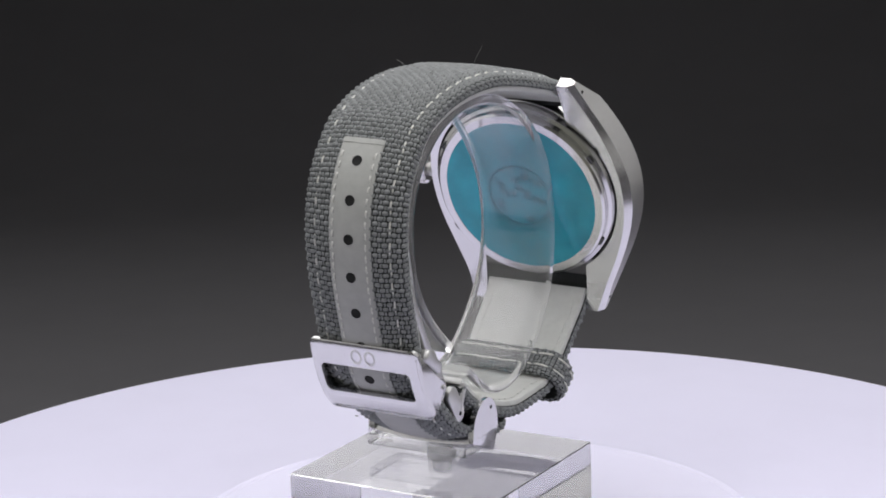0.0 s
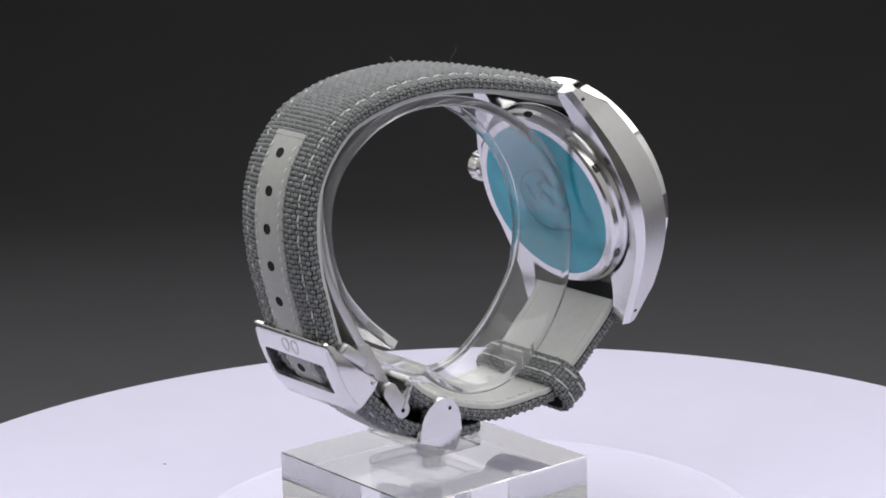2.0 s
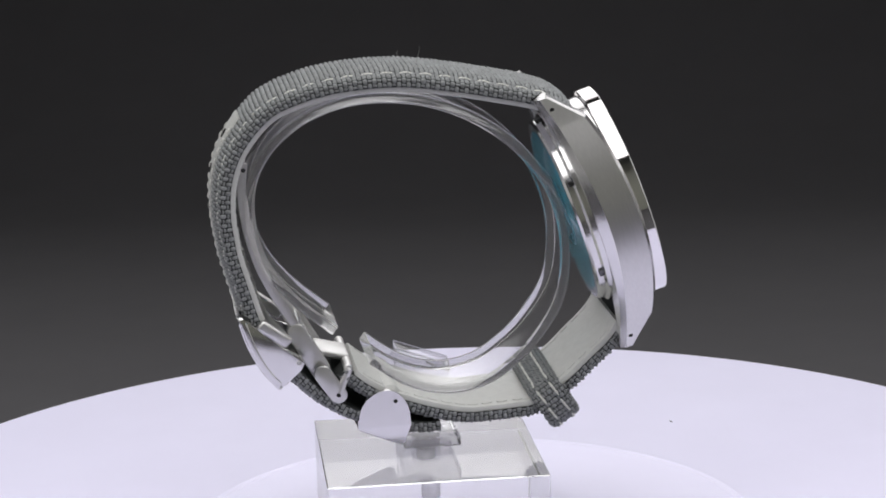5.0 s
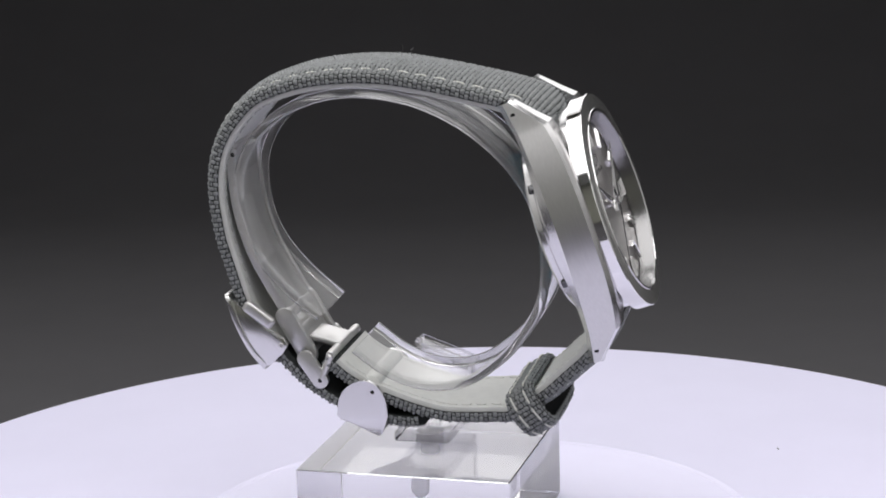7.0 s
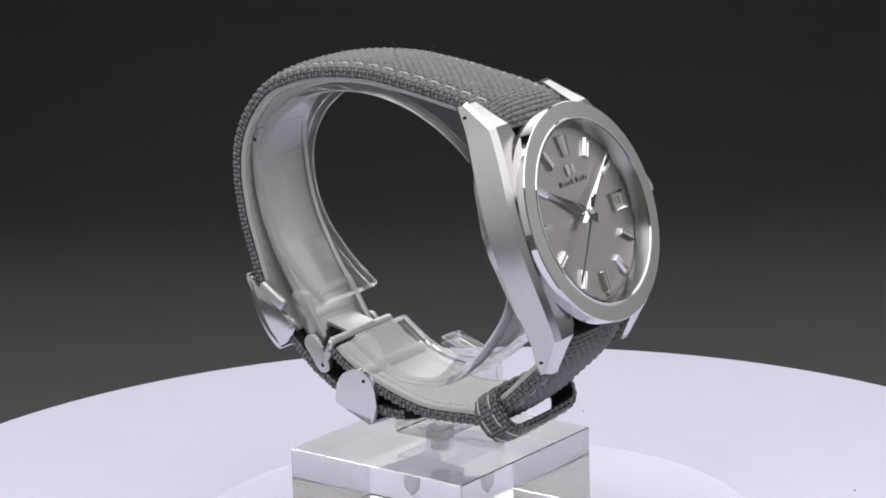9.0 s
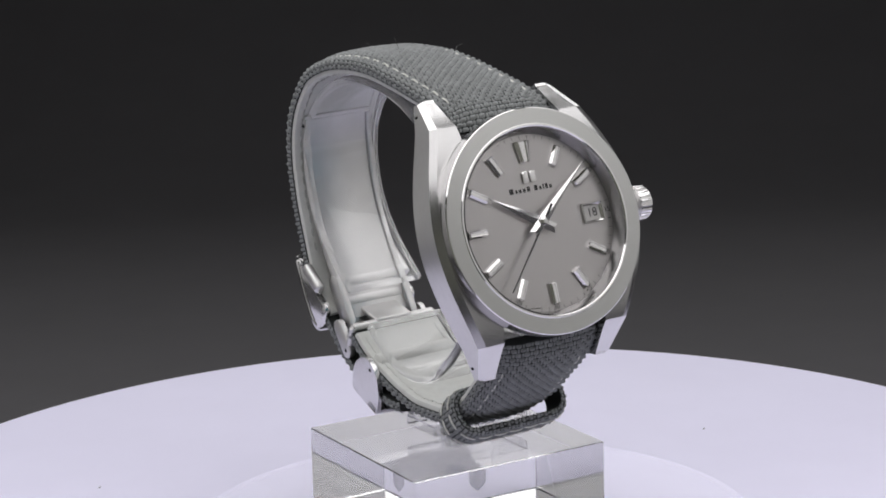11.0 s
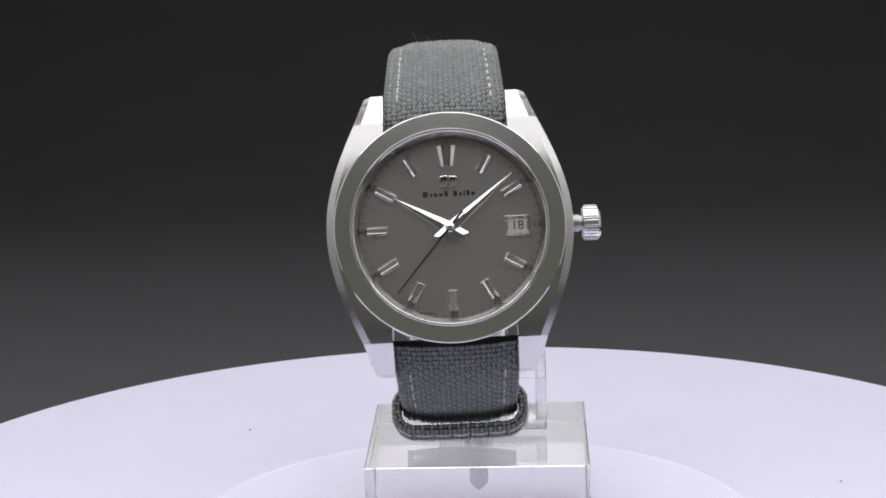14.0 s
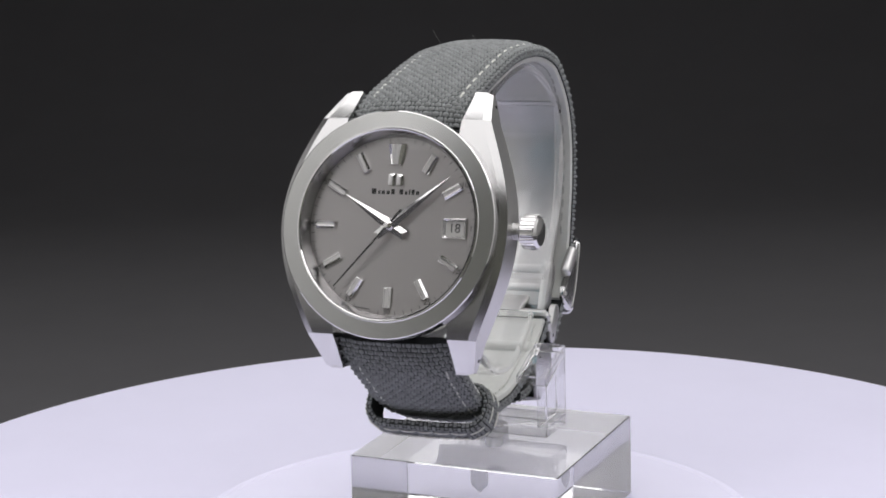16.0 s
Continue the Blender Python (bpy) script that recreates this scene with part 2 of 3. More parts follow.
# ---- the room ----
def make_room():
    # paper sweep: flat under the turntable, then curving up behind it
    bm = bmesh.new()
    prof = [(-880.0, -36.0), (-200.0, -36.0), (200.0, -36.0), (300.0, -36.0), (450.0, -36.0)]
    for k in range(1, 25):
        a = radians(90 * k / 24)
        prof.append((450 + 330 * math.sin(a), -36 + 330 * (1 - math.cos(a))))
    prof.append((780.0, 960.0))
    rows = [[bm.verts.new((x, y, z)) for x in (-1200.0, -400.0, 0.0, 400.0, 1200.0)] for y, z in prof]
    for a, b in zip(rows, rows[1:]):
        for i in range(4):
            bm.faces.new((a[i], a[i + 1], b[i + 1], b[i]))
    tagged(part("backdrop", bm, BACKDROP, angle=60), "seamless dark grey paper sweep behind and under the turntable", "backdrop", kind="structure")
    for name, b, mat in (("wall_left", box(-1240, -1200, -940, 1400, -60, 1000), WALL), ("wall_right", box(1200, 1240, -940, 1400, -60, 1000), WALL),
                         ("wall_front", box(-1200, 1200, -940, -900, -60, 1000), WALL), ("wall_back", box(-1200, 1200, 1360, 1400, -60, 1000), WALL),
                         ("ceiling", box(-1240, 1240, -940, 1400, 1000, 1040), WALL), ("floor", box(-1240, 1240, -940, 1400, -100, -60), WALL)):
        tagged(part(name, b, mat), "plain grey studio surface out of view", "ceiling" if name == "ceiling" else "floor" if name == "floor" else "wall", kind="structure")
    for name, x, end in (("wall_tent_left", -350, 280), ("wall_tent_right", 346, 480)):
        tagged(part(name, box(x, x + 4, -476, end, -35.9, 420), TENT), "white cloth side of a small light tent", "wall", kind="structure")
    tagged(part("wall_tent_front", box(-346, 346, -476, -472, -35.9, 420), TENT_FRONT), "olive grey cloth front of a small light tent", "wall", kind="structure")


make_room()


# ---- turntable ----
def make_turntable():
    t = thing("turntable", "round white plastic motorised turntable with a shallow ring groove", "turntable")
    part("platter", lathe([(0, 0), (50.6, 0), (50.85, 0.12), (51.1, 0.16), (51.35, 0.12), (51.6, 0.03), (52.2, 0.03), (52.45, 0.12), (52.7, 0.16), (52.95, 0.12), (53.2, 0), (123.6, 0), (124.6, -0.4), (125.05, -1.4),
                           (125.05, -8), (124, -9), (0, -9)], 192), PLATTER, t, angle=30)
    part("base", lathe([(0, -9), (96, -9), (98, -11), (100, -33), (99, -36), (0, -36)], 96), PLATTER, t)
    for x, y, r in ((55.6, -49.5, 0.32), (-48, 61, 0.2), (70.5, 22, 0.22)):
        part("dust_speck", rod((x - r, y, 0.06), (x + r, y + r, 0.10), 0.12, 6), DARK_THREAD, t, "dark lint speck")
    return t


turntable = make_turntable()

# the watch leans and turns a little on its stand
WATCH_POSE = mm(-1.0, 0, 0, 0, 0, 1.7) @ pose(0, 0, 0, 0, -1.5, 0)


# ---- display stand ----
CUFF_OUT = Curve2([(25.3, 40.9), (30.0, 44.8), (33.4, 48.3), (36.2, 52.0), (38.3, 56.5), (39.3, 61.4), (39.3, 66.3), (38.0, 71.0), (34.9, 75.6),
                   (30, 79.5), (25, 81.7), (20.1, 82.8), (15.1, 83.0), (10.2, 82.5), (5.2, 81.3), (0.2, 79.2), (-4.9, 76.1), (-10, 71.5),
                   (-14.1, 65.8), (-16.4, 59.5), (-17.2, 53.3), (-16.7, 47.2), (-15, 42.4), (-10.8, 36.5), (-6.5, 32.6), (-2.2, 29.9),
                   (3, 28.7), (8.2, 29.1), (13.5, 31.2), (19.0, 35.2)], -1)


def cuff_width(s):
    """The cuff is a little slimmer where it passes behind the case."""
    return 1 - 0.08 * math.exp(-((s - CUFF_OUT.near(-17.2, 53.3)) / 16) ** 2)


def make_stand():
    t = thing("display_stand", "clear acrylic watch stand with square block base and open cuff", "display stand")
    part("block", box(-20, 20, -19.5, 19.5, 0.1, 15.5, 0.18, 1), ACRYLIC, t, "thick clear acrylic block", mm(1.4, 7.7, 0, 0, 0, -0.2))
    part("peg", lathe([(0, 0), (2.3, 0), (2.6, 0.3), (2.6, 2.1), (0, 2.1)], 32), FROSTED, t, "clear plastic peg", mm(1.4, 8.0, 15.53))
    part("screw_hole", lathe([(0, 6.6), (1.5, 8.0), (1.7, 8.6), (1.7, 15.2), (0, 15.2)], 32), FROSTED, t, "drilled hole with pale plug", mm(1.4, 8.0, 0))
    part("support_plate", box(-6, 14, 2.4, 12.6, 17.7, 19.5, 0.25), [CLEAR, CUFF_EDGE], t)
    part("upright", prism([(2.4, 19.53), (12.4, 19.53), (12.4, 30.95), (2.4, 27.35)], -0.95, 0.95, 0.2), [CLEAR, CUFF_EDGE], t, "",
         mm(13.05, 0, 0) @ Matrix(((0, 0, 1, 0), (1, 0, 0, 0), (0, 1, 0, 0), (0, 0, 0, 1))))
    part("bracket_arm", prism([(2.4, 27.4), (12.4, 31.0), (12.4, 32.6), (2.4, 29.0)], 0, 5.8, 0.2), [CLEAR, CUFF_EDGE], t, "",
         mm(8.2, 0, 0) @ Matrix(((0, 0, 1, 0), (1, 0, 0, 0), (0, 1, 0, 0), (0, 0, 0, 1))))
    cuff = part("cuff", sweep(CUFF_OUT, 0, CUFF_OUT.length, rounded(-7.9, 7.9, -1.8, 0, 0.55, 3), cuff_width, step=0.9), [CUFF_CLEAR, CUFF_EDGE], t, "bent clear acrylic cuff", WATCH_POSE, angle=40)
    # the sawn edges and ends are thick; the broad faces are clear sheet
    for p in cuff.data.polygons:
        p.material_index = 0 if len(p.vertices) == 4 and abs(p.center.x) < 5 * MM else 1
    # the polished corners of the plates catch the light
    for ob in t.children:
        if ob.name in ("support_plate", "upright", "bracket_arm"):
            for p in ob.data.polygons:
                p.material_index = 1 if p.area < 5 * MM * MM else 0
    # clear plastic lets the light through to the platter
    for ob in t.children:
        ob.visible_shadow = ob.name == "block"
    return t


stand = make_stand()


# ---- wristwatch ----
watch = thing("wristwatch", "steel wristwatch with grey dial and woven grey canvas strap", "wristwatch")
# case frame: x to the crown, y to twelve o'clock, z out of the dial
CASE = mm(0, -20.04, 59.85, 71.5, 0, 0)


def steps(table, u):
    """A value along the lug axis: an even curve over the case, straight beyond the lug's bend."""
    u = abs(u)
    body = [(p, q) for p, q in table if p <= 18.4]
    k = np.polyfit([p * p for p, q in body], [q for p, q in body], 2)
    if u <= 18.4:
        return float(np.polyval(k, u * u))
    tail = [(18.4, float(np.polyval(k, 18.4 ** 2)))] + [(p, q) for p, q in table if p > 18.4]
    return float(np.interp(u, [p for p, q in tail], [q for p, q in tail]))


def make_case():
    xout = [(0, 20.4), (3, 20.3), (6, 19.9), (9, 19.1), (12, 17.95), (15, 16.75), (18.4, 15.35), (23.45, 13.6), (23.6, 13.4)]
    flank = [(0, 6.75), (4, 6.65), (8, 6.35), (12, 5.8), (15, 5.1), (18.4, 4.1), (23.45, -0.75), (23.6, -0.95)]
    under = [(0, -0.4), (5, -0.4), (10, -0.55), (15, -0.95), (18.4, -1.5), (20, -2.0), (23.45, -2.95), (23.6, -2.85)]
    lower = [(0, 1.3), (5, 1.2), (10, 0.75), (15, 0.0), (18.4, -0.6), (20, -1.0), (23.45, -1.9), (23.6, -1.9)]
    us = [-23.6, -23.45] + [-18.4 - 4.8 * k / 3 for k in (2, 1)] + [-18.4 + 36.8 * k / 120 for k in range(121)] + [18.4 + 4.8 * k / 3 for k in (1, 2)] + [23.45, 23.6]
    for sx in (1, -1):
        bm = bmesh.new()
        rings = []
        for u in us:
            xo, nf, nb = steps(xout, u), steps(flank, u), steps(under, u)
            xi = 10.4 if abs(u) > 14.95 else math.sqrt(18.2 ** 2 - u * u)
            ch = 1.25 if abs(u) < 18.5 else 1.25 - 0.05 * (abs(u) - 18.5)
            up = 0.65 if abs(u) < 18.5 else 0.45
            rings.append([bm.verts.new((sx * x, u, n)) for x, n in ((xi, nb), (xo - 1.0, nb), (xo, steps(lower, u)), (xo, nf), (xo - ch, nf + up), (xi, nf + up))])
        # the lug ends lean towards the dial
        for ring, e in ((rings[0], -1), (rings[-1], 1)):
            for i, v in enumerate(ring):
                v.co.y += e * (0.3 if i >= 4 else -0.1 if i == 3 else -0.35)
        for k, (a, b) in enumerate(zip(rings, rings[1:])):
            tip = abs(us[k] + us[k + 1]) / 2 > 18.4
            for i in range(6):
                f = bm.faces.new((a[i], a[(i + 1) % 6], b[(i + 1) % 6], b[i]))
                f.material_index = 1 if i == 2 else 2 if i in (3, 4) and not tip else 0
        bm.faces.new(rings[0])
        bm.faces.new(rings[-1][::-1])
        part("case_side", bm, [SOFT_POLISH, BRUSHED, FACET], case, "steel case flank with two faceted lugs", angle=12)
        for u in (21.2, -21.2):
            n = steps(under, u) + 1.75
            x = sx * (steps(xout, u) + 0.02)
            part("lug_hole", rod((x - sx * 0.5, u, n), (x, u, n), 0.48, 16), BLACK, case, "drilled spring bar hole")


def make_watch_head():
    global case
    case = tagged(new("case"), label="polished and brushed stainless steel case")
    case.parent, case.matrix_basis = watch, CASE
    make_case()
    part("middle_case", lathe([(0, 0.0), (17.0, 0.0), (18.0, 0.6), (18.15, 1.4), (18.15, 6.2), (17.4, 6.5), (16.2, 6.5), (16.2, 6.2), (0, 6.2)], 128), SOFT_POLISH, case)
    bez = part("bezel", lathe([(15.75, 6.7), (18.3, 6.3), (19.15, 6.45), (19.15, 8.9), (19.0, 9.06), (16.4, 9.26), (16.28, 9.4), (16.0, 9.42), (15.75, 9.2)],
                        160, True), [BEZEL_STEEL, POLISHED], case, "smooth steel bezel ring", angle=22)
    for p in bez.data.polygons:
        r = math.hypot(p.center.x, p.center.y) / MM
        p.material_index = 0 if 16.42 < r < 18.97 and p.center.z / MM > 9.0 else 1
    part("crystal", lathe([(0, 10.25), (6, 10.2), (11, 10.02), (14.5, 9.75), (15.8, 9.5)], 96), CRYSTAL, case, "clear domed sapphire crystal", angle=60)
    part("inner_ring", lathe([(15.72, 9.3), (15.6, 9.1), (14.98, 6.72), (15.3, 6.62)], 128), FACET, case, "sloped steel ring round the dial")
    back = part("case_back", lathe([(0, -2.7), (14.7, -2.7), (15.0, -3.0), (16.4, -3.0), (16.8, -2.6), (17.0, -1.6), (17.6, -1.2), (18.0, 0.0), (0, 0.0)], 128), SOFT_POLISH, case, angle=25)
    part("protective_film", lathe([(0, -3.02), (14.9, -3.02), (14.95, -2.95), (14.9, -2.72), (0, -2.72)], 96), FILM, back, "teal blue plastic protective film")
    part("engraving", lathe([(5.9, -3.03), (6.0, -3.10), (6.35, -3.10), (6.45, -3.03), (5.9, -3.025)], 64), FILM_DARK, back, "fine raised ring under blue film")
    rng = random.Random(4)
    for k in range(26):
        a, q = rng.uniform(0, 6.283), 5.3 * math.sqrt(rng.random())
        w, h = rng.uniform(0.35, 1.0), rng.uniform(0.3, 0.8)
        part("engraving", lathe([(0, -3.10), (0.8, -3.09), (1.0, -3.03), (0, -3.025)], 12), FILM_DARK, back, "",
             mm(q * math.cos(a), q * math.sin(a), 0, 0, 0, rng.uniform(0, 180)) @ Matrix.Diagonal((w, h, 1, 1)))
    for k in range(6):
        a = 30 + 60 * k
        part("wrench_notch", box(16.3, 17.35, -0.75, 0.75, -2.3, -1.25, 0.15), DARK_STEEL, back, m=pose(0, 0, 0, 0, 0, a))
    # crown, pulled out
    crown = part("crown", lathe([(0, 0), (2.3, 0), (2.75, 0.35), (2.75, 2.75), (2.3, 3.15), (0, 3.25)], 80), POLISHED, case, "fluted steel crown, pulled out", mm(21.9, 0.15, 3.2, 0, 90, 0), angle=25)
    fl = box(2.5, 2.98, -0.22, 0.22, 0.4, 2.7, 0.16, 2)
    first = part("flute", fl, POLISHED, crown)
    for k in range(1, 20):
        ob = link("flute", first.data, None, crown, m=pose(0, 0, 0, 0, 0, 18 * k), angle=0)
    part("crown_tube", lathe([(0, -2), (1.45, -2), (1.45, -1.2), (1.25, -1.1), (1.45, -1.0), (1.45, -0.8), (1.25, -0.7), (1.45, -0.6), (1.45, -0.4), (1.2, -0.3), (1.2, 0.1), (0, 0.1)], 32),
         SATIN, case, "threaded crown tube", mm(21.9, 0.15, 3.2, 0, 90, 0))
    make_dial()


DIAL_Z = 6.6


def make_dial():
    dial = part("dial", lathe([(0, DIAL_Z - 0.3), (15.95, DIAL_Z - 0.3), (15.95, DIAL_Z), (0, DIAL_Z)], 128), DIAL, case, "matte warm grey dial")
    sec = [(-0.76, 0.0), (-0.76, 0.42), (-0.42, 0.80), (-0.34, 0.80), (-0.22, 0.6), (0.22, 0.6), (0.34, 0.80), (0.42, 0.80), (0.76, 0.42), (0.76, 0.0)]

    def baton(r0, r1, w0, w1):
        bm = bmesh.new()
        ends = []
        for r, w, d in ((r0, w0, 0.0), (r0 + 0.15, w0, 1.0), (r1 - 0.15, w1, 1.0), (r1, w1, 0.0)):
            ends.append([bm.verts.new((x * w, r, (z * 0.6 if d == 0 else z))) for x, z in sec])
        for a, b in zip(ends, ends[1:]):
            for i in range(10):
                bm.faces.new((a[i], a[(i + 1) % 10], b[(i + 1) % 10], b[i]))
        bm.faces.new(ends[0])
        bm.faces.new(ends[-1][::-1])
        return bm

    shared = None
    for h in range(12):
        m = mm(0, 0, DIAL_Z, 0, 0, -30 * h)
        if h == 3:
            continue
        if h == 0:
            part("hour_marker", baton(10.2, 13.9, 1.25, 2.05), POLISHED, dial, "wide tapered steel marker at twelve", m, angle=15)
        elif shared is None:
            shared = part("hour_marker", baton(10.3, 13.9, 1.0, 1.0), POLISHED, dial, "", m, angle=15)
        else:
            link("hour_marker", shared.data, None, dial, m=m, angle=0)
    tick = box(-0.045, 0.045, 14.3, 14.85, DIAL_Z + 0.003, DIAL_Z + 0.015)
    first = part("minute_tick", tick, INK, dial)
    for k in range(1, 60):
        if k % 5:
            link("minute_tick", first.data, None, dial, m=pose(0, 0, 0, 0, 0, -6 * k), angle=0)
    for k, s in ((10, "10"), (15, "15"), (20, "20"), (25, "25"), (30, "30"), (35, "35"), (40, "40"), (45, "45"), (50, "50")):
        a = radians(90 - 6 * k)
        text_mesh("minute_number", s, 1.3, INK, dial, mm(14.4 * math.cos(a), 14.4 * math.sin(a), DIAL_Z + 0.02))
    # date window
    frame_bm = bmesh.new()
    rings = []
    for dx, dy, z in ((2.1, 1.72, 0.0), (2.1, 1.72, 0.4), (1.95, 1.57, 0.6), (1.55, 1.2, 0.12), (1.55, 1.2, 0.0)):
        rings.append([frame_bm.verts.new((x * dx, y * dy, z)) for x, y in ((-1, -1), (1, -1), (1, 1), (-1, 1))])
    for a, b in zip(rings, rings[1:]):
        for i in range(4):
            frame_bm.faces.new((a[i], a[(i + 1) % 4], b[(i + 1) % 4], b[i]))
    win = part("date_window", frame_bm, POLISHED, dial, "polished steel date frame", mm(11.2, -0.1, DIAL_Z), angle=10)
    part("date_disc", box(-1.54, 1.54, -1.19, 1.19, 0.01, 0.05), WHITE, win)
    text_mesh("date_number", "18", 2.15, INK, win, mm(0.0, 0.0, 0.07))
    # applied mark and printed line, as plain shapes
    part("applied_mark", prism([(-1.35, 0.0), (-1.35, 1.9), (-0.15, 2.1), (-0.15, 0.0)], 0, 0.35, 0.08), POLISHED, dial, "", mm(0.1, 6.8, DIAL_Z))
    part("applied_mark", prism([(0.15, 0.0), (0.15, 1.95), (1.35, 1.9), (1.35, 0.1)], 0, 0.35, 0.08), POLISHED, dial, "", mm(0.1, 6.8, DIAL_Z))
    x = -4.25
    for w, h in ((1.05, 1.15), (0.5, 0.75), (0.7, 0.75), (0.7, 0.75), (0.75, 1.1), (0, 0), (0.85, 1.1), (0.55, 0.75), (0.35, 1.05), (0.65, 1.1), (0.7, 0.75)):
        if w:
            part("printed_bar", box(x, x + w * 0.8, 5.35, 5.35 + h * 0.8, DIAL_Z + 0.004, DIAL_Z + 0.02), INK, dial)
        x += (w + 0.16) if w else 0.55
    for x0, x1 in ((-5.6, -4.6), (-4.3, -3.2), (-2.9, -1.7)):
        part("printed_bar", box(x0, x1, -14.35, -14.2, DIAL_Z + 0.004, DIAL_Z + 0.012), INK, dial, m=pose(0, 0, 0, 0, 0, -6))

    def dauphine(name, length, tail, w, z, tip, label):
        a = math.degrees(math.atan2(tip[1], tip[0])) - 90
        bm = bmesh.new()
        t = bm.verts.new((0, length, z + 0.05))
        l, r = bm.verts.new((-w, 0.9, z)), bm.verts.new((w, 0.9, z))
        q, b = bm.verts.new((0, 0.6, z + 0.5)), bm.verts.new((0, -tail * 0.8, z + 0.3))
        l2, r2 = bm.verts.new((-w * 0.85, -tail, z)), bm.verts.new((w * 0.85, -tail, z))
        for vs in ((t, l, q), (t, q, r), (q, l, l2, b), (q, b, r2, r)):
            bm.faces.new(vs)
        ex = bmesh.ops.extrude_face_region(bm, geom=bm.faces[:])
        for v in ex["geom"]:
            if isinstance(v, bmesh.types.BMVert):
                v.co.z -= 0.16
        part(name, bm, POLISHED, dial, label, mm(0, 0, 0, 0, 0, a), angle=8)

    dauphine("hour_pointer", 10.5, 3.2, 0.95, DIAL_Z + 0.95, (-8.8, 5.2), "faceted steel hour pointer")
    dauphine("minute_pointer", 13.9, 3.0, 0.85, DIAL_Z + 1.35, (10.6, 8.6), "faceted steel minute pointer")
    a = math.degrees(math.atan2(-10.8, -9.3)) - 90
    bm = prism([(-0.2, -3.4), (0.2, -3.4), (0.1, 14.0), (-0.1, 14.0)], 0, 0.14)
    part("seconds_pointer", bm, DARK_STEEL, dial, "thin steel seconds pointer", mm(0, 0, DIAL_Z + 1.95, 0, 0, a))
    part("pointer_hub", lathe([(0, 2.35), (0.45, 2.3), (0.75, 2.1), (0.8, 0.4), (0.8, 0)], 32), POLISHED, dial, "", mm(0, 0, DIAL_Z))


make_watch_head()

# ---- strap ----
LONG = Curve2([(-17.4, 77.2), (-16.5, 79.3), (-14.2, 81.0), (-9.7, 82.4), (-4.5, 83.5), (0.3, 84.5), (5.1, 85.3), (9.9, 86.0), (14.7, 86.2), (19.6, 86.0), (24.5, 85.4), (29.4, 84.2),
               (34.4, 82.2), (37.5, 79.7), (40.1, 76.6), (41.9, 73.6), (43.1, 70.3), (43.7, 66.8), (43.8, 62.8), (43.5, 59.8), (42.9, 55.7),
               (42.1, 52.7), (41.1, 49.1), (39.6, 44.0), (37.6, 39.3), (35.0, 36.0), (31.6, 32.6), (28.0, 29.1), (24.3, 26.6), (22.2, 25.5), (17.2, 23.6),
               (12.2, 22.5), (8.7, 22.2), (6.6, 22.4)], 1)
SHORT = Curve2([(-28.0, 42.6), (-27.2, 39.6), (-24.8, 36.1), (-20.8, 32.3), (-16.8, 28.6), (-10.6, 24.5), (-7.0, 24.0), (-2.9, 23.7), (2.1, 23.6), (7.1, 24.6), (12.1, 26.2),
                (17.0, 28.2), (21.0, 30.6), (24.4, 33.6)], -1)


def half_width(s, wide, slim, run):
    return wide + (slim - wide) * min(1, max(0, s / run))


def make_strap(name, curve, label, wide, slim, run, thick, lining_to, seed, lined_from=0.0):
    def w(s):
        return half_width(s, wide, slim, run)

    core = [(-1, -thick), (-1, -0.75), (-0.97, -0.3), (-0.88, -0.05), (-0.79, 0.0), (-0.70, 0.4), (-0.55, 0.68), (0, 0.85), (0.55, 0.68), (0.70, 0.4), (0.79, 0.0), (0.88, -0.05), (0.97, -0.3), (1, -0.75), (1, -thick)]
    # strap body, coloured dark as the shade between the threads
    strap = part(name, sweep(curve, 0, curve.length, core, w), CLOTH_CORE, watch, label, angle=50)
    # unrolled outline, from one lower edge over the top to the other
    edge = core
    mean = (wide + slim) / 2
    pts = [Vector((x * mean, h)) for x, h in edge]
    acc = [0.0]
    for a, b in zip(pts, pts[1:]):
        acc.append(acc[-1] + (b - a).length)
    xs, hs = [p.x / mean for p in pts], [p.y for p in pts]

    def place(s, q, h):
        e = 0.3
        x, y = np.interp(q, acc, xs), np.interp(q, acc, hs)
        dx = (np.interp(q + e, acc, xs) - np.interp(q - e, acc, xs)) * mean
        dy = np.interp(q + e, acc, hs) - np.interp(q - e, acc, hs)
        k = math.hypot(dx, dy) or 1
        nx, nh = -dy / k, dx / k
        return curve.point(s, x * w(s) + nx * h, y + nh * h)

    tagged(weave("cloth", place, curve.length, acc[-1], 0.84, 0.84, strap, label="coarse plain-woven grey canvas", rng=seed), kind="stuff")
    # leather lining
    lin = [(-0.955, -thick - 0.85), (-0.975, -thick - 0.6), (-0.975, -thick + 0.05), (0.975, -thick + 0.05), (0.975, -thick - 0.6), (0.955, -thick - 0.85)]
    part("lining", sweep(curve, lined_from, lining_to, lin, w), LINING, strap, "pale grey leather lining", angle=50)
    return strap, w


def stitch_mesh(length, r):
    bm = bmesh.new()
    rings = []
    for k in range(7):
        t = -1 + 2 * k / 6
        rr = r * (1.0 if abs(t) < 0.8 else 0.55)
        z = 0.17 * (1 - t * t) - 0.08
        rings.append([bm.verts.new((t * length / 2, rr * math.cos(a), z + rr * 0.8 * math.sin(a))) for a in [math.pi * 2 * i / 6 for i in range(6)]])
    for a, b in zip(rings, rings[1:]):
        for i in range(6):
            bm.faces.new((a[i], a[(i + 1) % 6], b[(i + 1) % 6], b[i]))
    bm.faces.new(rings[0])
    bm.faces.new(rings[-1][::-1])
    return bm


